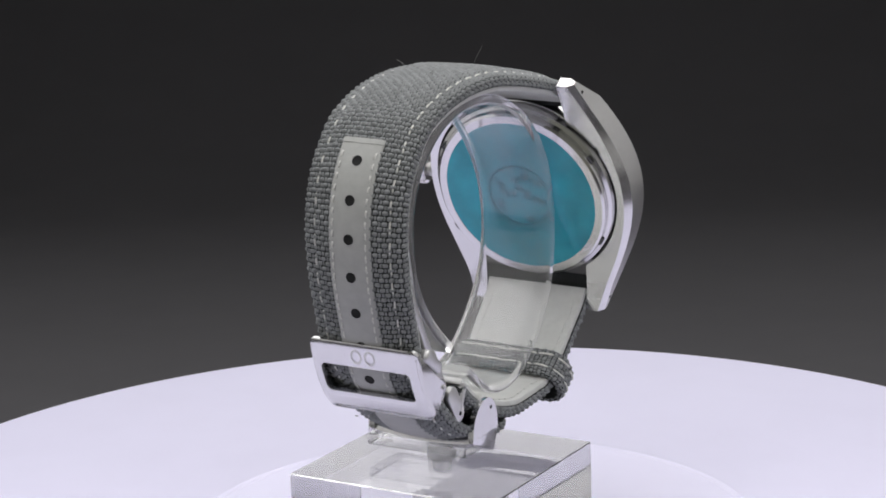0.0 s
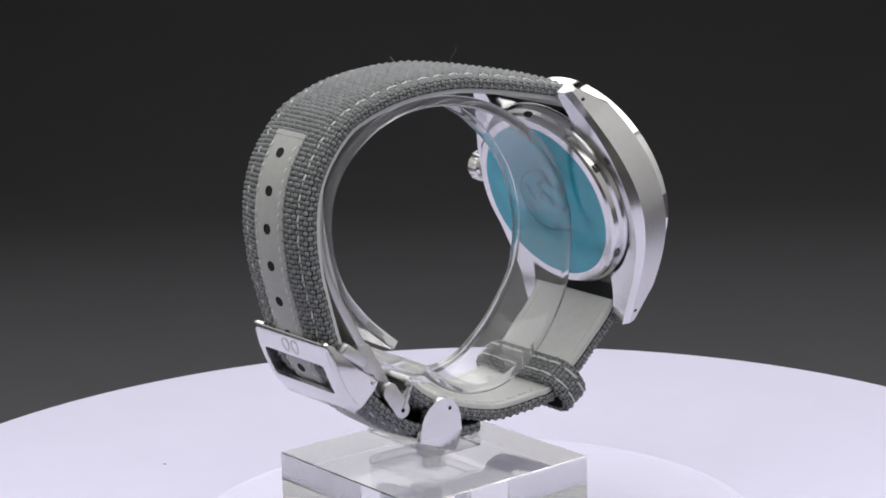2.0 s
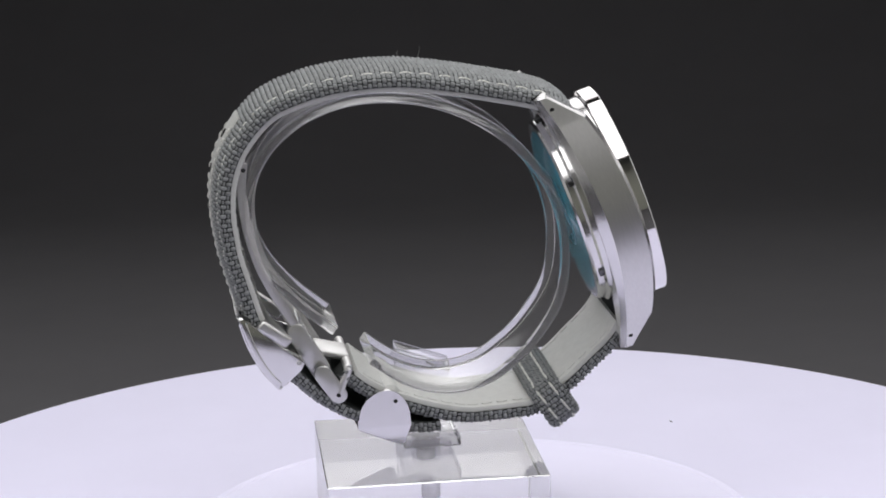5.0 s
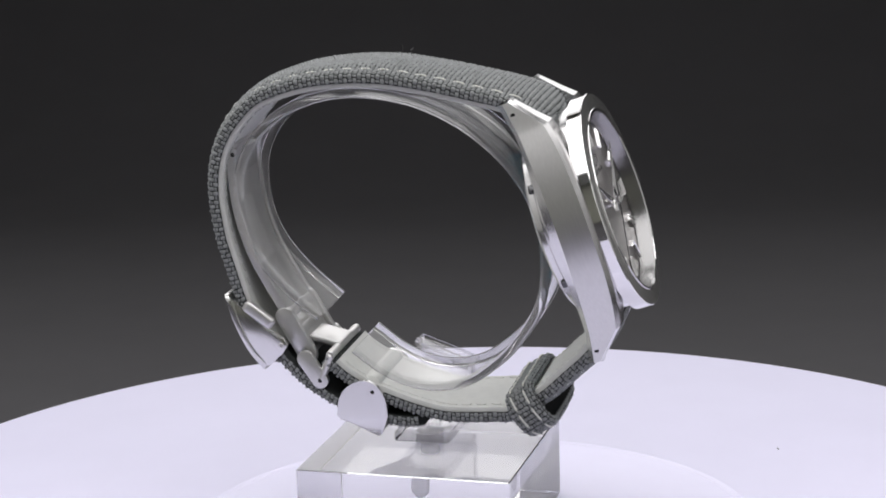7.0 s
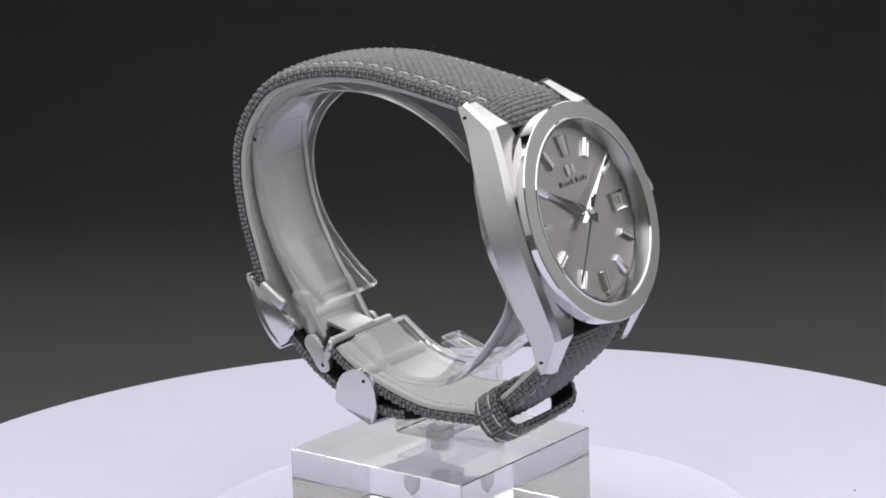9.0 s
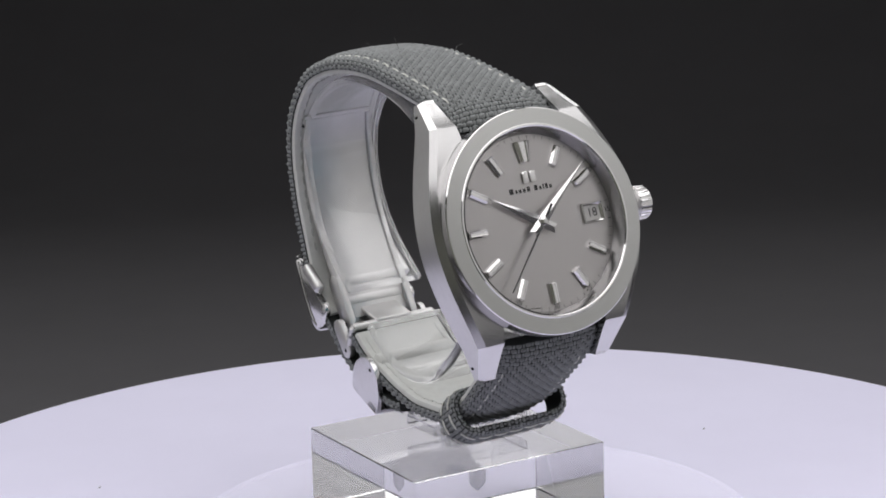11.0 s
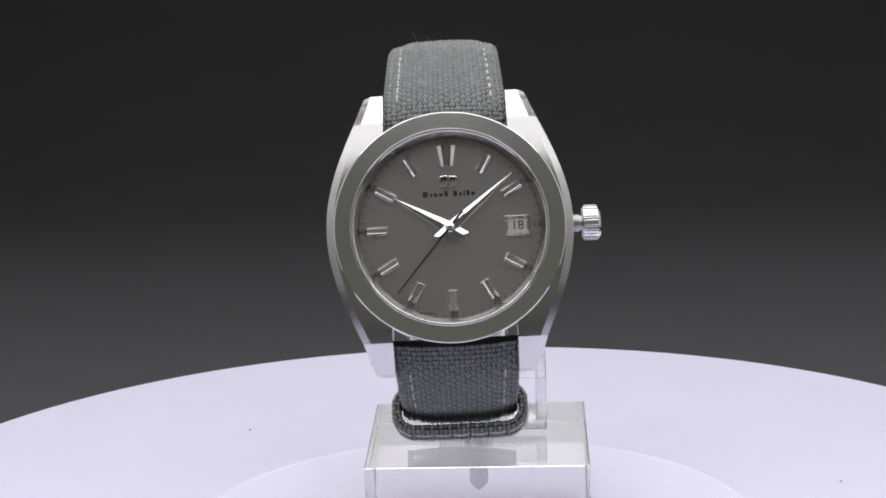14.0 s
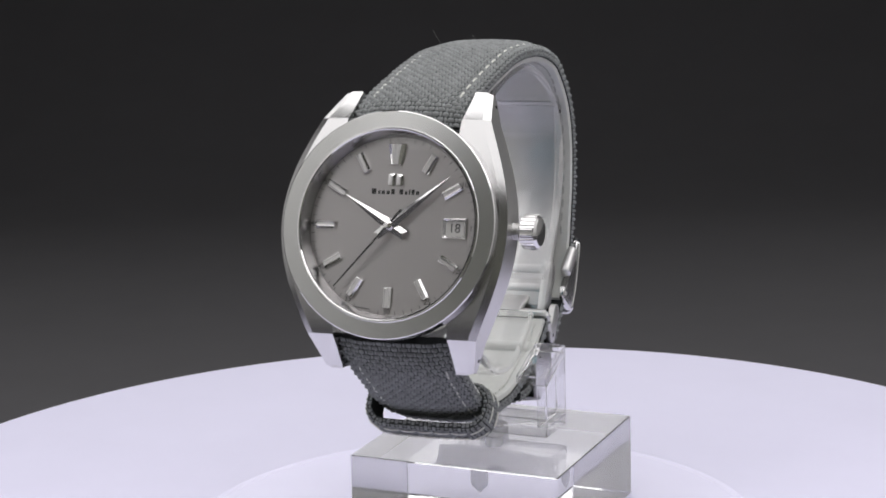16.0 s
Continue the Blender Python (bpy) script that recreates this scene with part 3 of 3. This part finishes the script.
def stitch_row(curve, parent, s0, s1, xf, h, pitch, length, r, mat, seed=3, turn=0):
    """A row of single stitches along a strap at x = xf(s)."""
    rnd = random.Random(seed)
    mesh = None
    n = int((s1 - s0) / pitch)
    for i in range(n):
        s = s0 + (i + 0.5) * (s1 - s0) / n
        m = curve.stance(s, xf(s) + rnd.uniform(-0.06, 0.06), h) @ pose(0, 0, 0, 0, 0, turn + rnd.uniform(-4, 4))
        if mesh is None:
            mesh = part("stitch", stitch_mesh(length, r), mat, parent, m=m, angle=60).data
        else:
            link("stitch", mesh, None, parent, m=m, angle=0)


def make_straps():
    long_strap, wl = make_strap("long_strap", LONG, "woven grey canvas strap with punched leather strip", 10.2, 9.0, 60, 2.0, LONG.near(33, 34), 5, 2.0)
    short_strap, ws = make_strap("short_strap", SHORT, "woven grey canvas strap half by the lower lugs", 10.4, 9.2, 40, 2.0, SHORT.near(23, 32.4), 9, 3.0)
    s_end = LONG.near(38.5, 41)
    for sx in (-1, 1):
        stitch_row(LONG, long_strap, 6.0, LONG.length - 3, lambda s: sx * (wl(s) - 2.1), 0.17, 3.25, 2.2, 0.17, THREAD, 11 + sx)
        stitch_row(SHORT, short_strap, 5.5, SHORT.length - 3, lambda s: sx * (ws(s) - 2.2), 0.17, 3.25, 2.2, 0.16, THREAD, 21 + sx)
        stitch_row(SHORT, short_strap, 6.0, SHORT.length - 3, lambda s: sx * (ws(s) - 1.7), -2.95, 2.6, 1.9, 0.2, LINING, 31 + sx)
        stitch_row(LONG, long_strap, 40.0, 95, lambda s: sx * (wl(s) - 1.7), -2.95, 2.6, 1.6, 0.2, PATCH, 41 + sx)
    # leather strip with holes
    s0, s1 = LONG.near(39.2, 78.3), LONG.near(9.0, 22.2)
    strip = part("hole_strip", sweep(LONG, s0, s1, [(-3.7, 0.5), (-3.8, 0.95), (-3.4, 1.2), (0, 1.32), (3.4, 1.2), (3.8, 0.95), (3.7, 0.5)]), PATCH, long_strap,
                 "narrow grey leather strip with stitched edges", angle=50)
    part("strip_end", sweep(LONG, s0 - 0.5, s0 + 0.35, [(-3.7, 0.5), (-3.8, 1.05), (-3.2, 1.35), (3.2, 1.35), (3.8, 1.05), (3.7, 0.5)], step=0.3), PATCH, long_strap, "turned leather end of the strip", angle=50)
    for sx in (-1, 1):
        stitch_row(LONG, strip, s0 + 1.5, s_end + 12, lambda s: sx * 3.05, 1.24, 1.75, 1.2, 0.17, STRIP_THREAD, 51 + sx)
    hole = None
    for y, z in ((41.9, 75.9), (45, 70.1), (45.3, 63.8), (44.4, 57.4), (42.9, 51.2), (41.2, 45.2), (38.6, 39.1)):
        m = LONG.stance(LONG.near(y, z), 0, 1.35)
        if hole is None:
            hole = part("punched_hole", lathe([(0, -0.02), (0.62, 0.0), (0.78, 0.05), (0.84, 0.07), (0.88, 0.02), (0.88, -0.3), (0, -0.3)], 24), BLACK, strip, "", m)
        else:
            link("punched_hole", hole.data, None, strip, m=m, angle=0)
    make_keeper(short_strap)
    # spring bars
    part("spring_bar", rod((-10.4, -13.0, 79.6), (10.4, -13.0, 79.6), 0.75), SATIN, watch)
    part("spring_bar", rod((-10.4, -25.7, 39.6), (10.4, -25.7, 39.6), 0.75), SATIN, watch)
    return long_strap


def make_keeper(parent):
    """The loose canvas loop round the short strap."""
    s = SHORT.near(-13.2, 27.0)
    y, z, ty, tz, ny, nz = SHORT.at(s)
    centre, half, r = -0.3, (11.1, 3.8), 3.2

    def loop(q):
        # rounded oblong, q from 0 to 1; place (x, h) and its outward side
        straight_x, straight_h = half[0] - r, half[1] - r
        total = 4 * straight_x + 4 * straight_h + 2 * math.pi * r
        d = (q % 1.0) * total
        for (cx, ch, dx, dh, ln, a0) in ((straight_x, half[1], -1, 0, 2 * straight_x, 90), (-half[0], straight_h, 0, -1, 2 * straight_h, 180),
                                         (-straight_x, -half[1], 1, 0, 2 * straight_x, 270), (half[0], -straight_h, 0, 1, 2 * straight_h, 0)):
            if d <= ln:
                a = radians(a0)
                return cx + dx * d, ch + dh * d, math.cos(a), math.sin(a)
            d -= ln
            arc = math.pi * r / 2
            ex, eh = cx + dx * ln, ch + dh * ln
            if d <= arc:
                a = radians(a0) + d / r
                ox, oh = ex - r * math.cos(radians(a0)), eh - r * math.sin(radians(a0))
                return ox + r * math.cos(a), oh + r * math.sin(a), math.cos(a), math.sin(a)
            d -= arc
        return half[0], 0, 1, 0

    wide = 2.8

    def at(q, t, h):
        x, c, nx, nh = loop(q)
        # the hanging side sags a little
        x, c = x + nx * h, c + nh * h + centre
        c += 0.5 * max(0, c) / 5 * (1 - (x / 12) ** 2)
        return Vector((x, y + ty * t + ny * c, z + tz * t + nz * c))

    bm = bmesh.new()
    n = 72
    sec = [(-wide, -0.6), (-wide, 0.25), (-wide + 0.5, 0.6), (wide - 0.5, 0.6), (wide, 0.25), (wide, -0.6)]
    rings = [[bm.verts.new(at(i / n, t, h - 0.15)) for t, h in sec] for i in range(n)]
    for i in range(n):
        a, b = rings[i], rings[(i + 1) % n]
        for k in range(6):
            bm.faces.new((a[k], a[(k + 1) % 6], b[(k + 1) % 6], b[k]))
    # loop body in the same dark colour, standing for shade in the gaps
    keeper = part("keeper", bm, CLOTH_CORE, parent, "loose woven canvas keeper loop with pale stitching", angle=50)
    per = 2 * math.pi * r + 4 * (half[0] - r) + 4 * (half[1] - r)
    across = [(-wide, -0.6), (-wide, 0.25), (-wide + 0.5, 0.6), (wide - 0.5, 0.6), (wide, 0.25), (wide, -0.6)]
    acc = [0.0]
    for a, b in zip(across, across[1:]):
        acc.append(acc[-1] + math.hypot(b[0] - a[0], b[1] - a[1]))

    def place(sv, q, h):
        t, k = np.interp(q, acc, [a[0] for a in across]), np.interp(q, acc, [a[1] for a in across])
        side = 0
        if q < 0.85:
            side = -1
        elif q > acc[-1] - 0.85:
            side = 1
        return at(sv / per, t + side * h, k - 0.15 + (0 if side else h))

    tagged(weave("cloth", place, per, acc[-1], 0.78, 0.7, keeper, height=0.42, rng=17), kind="stuff")
    mesh = None
    rnd = random.Random(4)
    for t in (-1.35, 1.35):
        n = 17
        for i in range(n):
            q = (i + 0.5) / n
            a, b = at(q - 0.012, t, 0.72), at(q + 0.012, t, 0.72)
            mid = (a + b) / 2
            d = (b - a).normalized()
            x, c, nx, nh = loop(q)
            nrm = Vector((nx, ny * nh, nz * nh))
            nrm = (nrm - d * nrm.dot(d)).normalized()
            m = Matrix((d, nrm.cross(d), nrm)).transposed().to_4x4()
            m.translation = mid * MM
            m = m @ pose(0, 0, 0, 0, 0, rnd.uniform(-5, 5))
            if mesh is None:
                mesh = part("stitch", stitch_mesh(2.9, 0.19), THREAD, keeper, m=m, angle=60).data
            else:
                link("stitch", mesh, None, keeper, m=m, angle=0)


long_strap = make_straps()


# ---- folding clasp ----
def side_plate(name, points, x, sx, thick, parent, mat, bevel=0.18):
    """A plate in the side plane of the watch, from (y, z) points, at x, thick towards the middle."""
    bm = prism(points, 0, thick, bevel)
    # prism's x, y, z become y, z and inwards
    for v in bm.verts:
        py, pz, t = v.co
        v.co = (sx * (x - t), py, pz)
    return part(name, bm, mat, parent, angle=30)


def softened(points):
    """An open run of points with its corners rounded off."""
    for _ in range(3):
        out = [points[0]]
        for (ax, ay), (bx, by) in zip(points, points[1:]):
            out += [(ax * 0.75 + bx * 0.25, ay * 0.75 + by * 0.25), (ax * 0.25 + bx * 0.75, ay * 0.25 + by * 0.75)]
        points = out + [points[-1]]
    return points


def capsule(a, b, r, n=8):
    """A flat bar with two round ends, as a polygon."""
    way = math.atan2(b[1] - a[1], b[0] - a[0])
    out = []
    for (cx, cy), start in ((b, way - math.pi / 2), (a, way + math.pi / 2)):
        for k in range(n + 1):
            g = start + math.pi * k / n
            out.append((cx + r * math.cos(g), cy + r * math.sin(g)))
    return out


def oblong(x0, x1, y0, y1, r, nx=12, ny=8, nc=5):
    """A rounded oblong with a fixed count of points on each side and corner."""
    out = []
    for (cx, cy, a0, n, ex, ey) in ((x1 - r, y0 + r, -90, ny, 0, 1), (x1 - r, y1 - r, 0, nx, -1, 0), (x0 + r, y1 - r, 90, ny, 0, -1), (x0 + r, y0 + r, 180, nx, 1, 0)):
        for k in range(nc + 1):
            g = radians(a0 + 90 * k / nc)
            out.append((cx + r * math.cos(g), cy + r * math.sin(g)))
        run = (y1 - y0 if ex == 0 else x1 - x0) - 2 * r
        px, py = out[-1]
        out += [(px + ex * run * k / n, py + ey * run * k / n) for k in range(1, n)]
    return out


def frame_plate(s0, s1, s2, s3):
    """The clasp's curved outer frame: a rounded plate with a rounded window, edges rolled over."""
    outer, inner = oblong(-10.1, 10.1, s0, s3, 1.3), oblong(-8.3, 8.3, s1, s2, 0.8)
    bm = bmesh.new()

    def lift(x, s):
        over = max(0.0, abs(x) - 8.5) / 1.6
        return -0.55 * over ** 2 + 0.25 * max(0.0, 1 - (s - s0) / 1.5)

    loops = []
    for depth, ks in ((0.0, (0.0, 0.05, 0.3, 0.6, 0.95, 1.0)), (-1.0, (1.0, 0.95, 0.6, 0.3, 0.05, 0.0))):
        for k in ks:
            sunk = 0.16 if k in (0.0, 1.0) else 0.0
            loops.append([bm.verts.new(FRAME.point(so + (si - so) * k, xo + (xi - xo) * k, lift(xo + (xi - xo) * k, so + (si - so) * k) + (depth - sunk if depth == 0 else depth + sunk)))
                          for (xo, so), (xi, si) in zip(outer, inner)])
    n = len(outer)
    for a, b in zip(loops, loops[1:] + loops[:1]):
        for i in range(n):
            bm.faces.new((a[i], a[(i + 1) % n], b[(i + 1) % n], b[i]))
    return bm


def make_clasp():
    clasp = tagged(new("folding_clasp"), label="polished steel folding clasp at the back of the strap")
    clasp.parent = watch
    s0, s1, s2, s3 = 0, FRAME.near(40.6, 41.0), FRAME.near(38.2, 35.8), FRAME.length
    part("frame_plate", frame_plate(s0 + 0.1, s1, s2, s3), SOFT_POLISH, clasp, "polished curved frame with an oblong window", angle=40)
    for sx in (-1, 1):
        side_plate("cheek", [(41.2, 45.3), (40.3, 45.2), (39.2, 44.6), (34.2, 39.2), (31.0, 38.2), (30.2, 36.8), (30.9, 35.4), (33.6, 33.0), (35.1, 32.4), (37.3, 35.2), (39.1, 38.5), (40.3, 41.4), (41.0, 43.9)],
                   9.9, sx, 1.1, clasp, SOFT_POLISH, 0.35)
        part("rivet", rod((sx * 9.6, 31.3, 36.9), (sx * 10.1, 31.3, 36.9), 0.42), SATIN, clasp)
        part("push_button", box(-0.9, 0.9, -3.2, 3.2, -1.1, 1.1, 0.7, 4), SATIN, clasp, "rounded push button", mm(sx * 9.5, 35.3, 42.3, 37, 0, 0))
        side_plate("ear", softened([(21.5, 24.2), (20.9, 28.4), (18.1, 30.8), (15.0, 31.0), (12.5, 28.4), (12.1, 24.4)]) + [(13.2, 21.2), (13.9, 20.7), (20.9, 23.6)],
                   10.2, sx, 1.0, clasp, SOFT_POLISH, 0.2)
        part("rivet", rod((sx * 9.6, 14.8, 28.9), (sx * 10.28, 14.8, 28.9), 0.42), BLACK, clasp)
        side_plate("link_plate", capsule((27.2, 34.2), (24.6, 30.4), 1.55), 9.4, sx, 1.1, clasp, SATIN)
        part("rivet", rod((sx * 8.6, 24.6, 30.4), (sx * 9.5, 24.6, 30.4), 0.45), BLACK, clasp)
        part("rivet", rod((sx * 6.4, 27.3, 34.4), (sx * 7.6, 27.3, 34.4), 0.55), BLACK, clasp)
        part("blade_rail", sweep(BLADE, 0, BLADE.length, rounded(min(sx * 6.2, sx * 7.3), max(sx * 6.2, sx * 7.3), -1.1, 0.6, 0.25, 2), step=0.8), SATIN, clasp, angle=30)
    bm = bmesh.new()
    rings = []
    for k in range(25):
        x = -9.9 + 19.8 * k / 24
        dip = 0.75 * (1 - (x / 9.9) ** 2)
        rings.append([bm.verts.new((x, y - 0.6 + 0.38 * dip, z - 0.92 * dip)) for y, z in ((21.7, 23.9), (18.6, 22.55), (18.4, 22.9), (17.6, 22.6), (17.7, 22.2), (14.3, 20.8), (14.0, 21.5), (21.4, 24.6))])
    for a, b in zip(rings, rings[1:]):
        for i in range(8):
            bm.faces.new((a[i], a[(i + 1) % 8], b[(i + 1) % 8], b[i]))
    bm.faces.new(rings[0][::-1])
    bm.faces.new(rings[-1])
    part("bracket_floor", bm, SOFT_POLISH, clasp)
    part("blade", sweep(BLADE, 0, BLADE.length, rounded(-6.15, 6.15, -0.7, 0.2, 0.2, 2), step=0.8), SATIN, clasp, "long curved steel clasp blade", angle=30)
    part("blade_end", box(-7.2, 7.2, -0.5, 0.5, -1.4, 1.4, 0.3), SATIN, clasp, m=mm(0, 39.8, 71.6, 25, 0, 0))
    part("cross_bar", rod((-8.9, 22.7, 35.0), (8.9, 22.7, 35.0), 0.8, 16), SATIN, clasp, "rounded satin cross bar")
    for sx in (-1, 1):
        part("cross_bar_leg", rod((sx * 8.75, 22.5, 35.2), (sx * 8.75, 24.6, 30.2), 0.75, 16), SATIN, clasp)
    part("leather_loop", rod((-8.6, 15.6, 29.4), (8.6, 15.6, 29.4), 1.9, 24), LINING, clasp, "pale leather loop folded over the bar")
    for sx in (-4.6, 4.6):
        part("blade_prong", box(-1.3, 1.3, -0.55, 0.55, -2.6, 2.6, 0.25), SATIN, clasp, "", mm(sx, 28.3, 36.4, -28, 0, 0))
    # the blade ends in a slotted fork
    for sx in (-1, 1):
        side_plate("blade_leg", capsule((27.3, 34.4), (31.3, 41.4), 1.75), 7.5, sx, 1.5, clasp, SATIN, 0.3)
        part("rivet", rod((sx * 7.0, 39.3, 70.8), (sx * 7.55, 39.3, 70.8), 0.4), DARK_STEEL, clasp)
    for y, z in ((30.7, 41.6), (29.0, 38.3)):
        part("blade_bridge", box(-6.2, 6.2, -0.85, 0.85, -0.55, 0.55, 0.25), SATIN, clasp, m=mm(0, y, z, 60, 0, 0))
    part("hinge_bar", rod((-7.4, 27.3, 34.4), (7.4, 27.3, 34.4), 0.6), SATIN, clasp)
    part("hinge_plate", box(-3.9, 3.9, -3.0, 3.0, -0.6, 0.6, 0.4, 3), SATIN, clasp, m=mm(0, 25.0, 36.0, 14, 0, 0))
    # engraved mark as two plain outlines
    for k, dx in ((0, -1.35), (1, 1.15)):
        m = FRAME.stance(s0 + 0.55 * (s1 - s0), dx, 0.02) @ pose(0, 0, 0, 0, 0, 90)
        part("engraved_mark", lathe([(0.75, 0), (0.8, 0.04), (1.1, 0.04), (1.15, 0), (0.75, -0.01)], 24), SATIN, clasp, "", m @ Matrix.Diagonal((0.9, 1.25, 1, 1)))


FRAME = Curve2([(41.7, 45.7), (41.4, 44.1), (40.6, 41.3), (39.4, 38.3), (37.5, 34.8), (34.9, 31.8)], 1)
BLADE = Curve2([(39.6, 72.0), (40.0, 68.9), (39.9, 65.9), (39.4, 61.0), (38.5, 57.0), (37.2, 53.0), (35.3, 49.0), (32.7, 44.3), (30.2, 40.0), (27.6, 35.2)], 1)
make_clasp()


# ---- stray fibres on the cloth ----
def fibre(points, r):
    cu = [Vector(p) for p in points]
    bm = bmesh.new()
    rings = []
    for i, p in enumerate(cu):
        d = (cu[min(i + 1, len(cu) - 1)] - cu[max(i - 1, 0)]).normalized()
        q = d.to_track_quat("Z", "Y")
        rings.append([bm.verts.new(p + q @ Vector((r * math.cos(a), r * math.sin(a), 0))) for a in (0, 2.1, 4.2)])
    for a, b in zip(rings, rings[1:]):
        for i in range(3):
            bm.faces.new((a[i], a[(i + 1) % 3], b[(i + 1) % 3], b[i]))
    part("stray_fibre", bm, DARK_THREAD, long_strap, "fine loose thread standing up")


fibre([(-4.0, 8.3, 86.0), (-3.8, 8.8, 87.3), (-4.2, 8.6, 88.5), (-4.8, 8.2, 89.7), (-5.1, 8.4, 90.3)], 0.045)
fibre([(-2.0, 20.5, 86.2), (-2.4, 21.3, 87.4), (-3.0, 21.6, 87.9)], 0.05)
fibre([(8.6, 10, 86.0), (9.4, 10.6, 86.9), (10.4, 10.2, 87.2)], 0.05)


# ---- the turning ----
def motions():
    def turn(t):
        k = t - 14.0
        return -1.43 - 10.9406 * k + 0.00561 * k * k + 0.000808 * k ** 3
    times = [0.5 * i for i in range(33)]
    walk(turntable, [(t, pose(0, 0, 0, 0, 0, turn(t))) for t in times])
    walk(stand, [(t, pose(0, 0, 0, 0, 0, turn(t))) for t in times])
    walk(watch, [(t, pose(0, 0, 0, 0, 0, turn(t)) @ WATCH_POSE) for t in times])


motions()
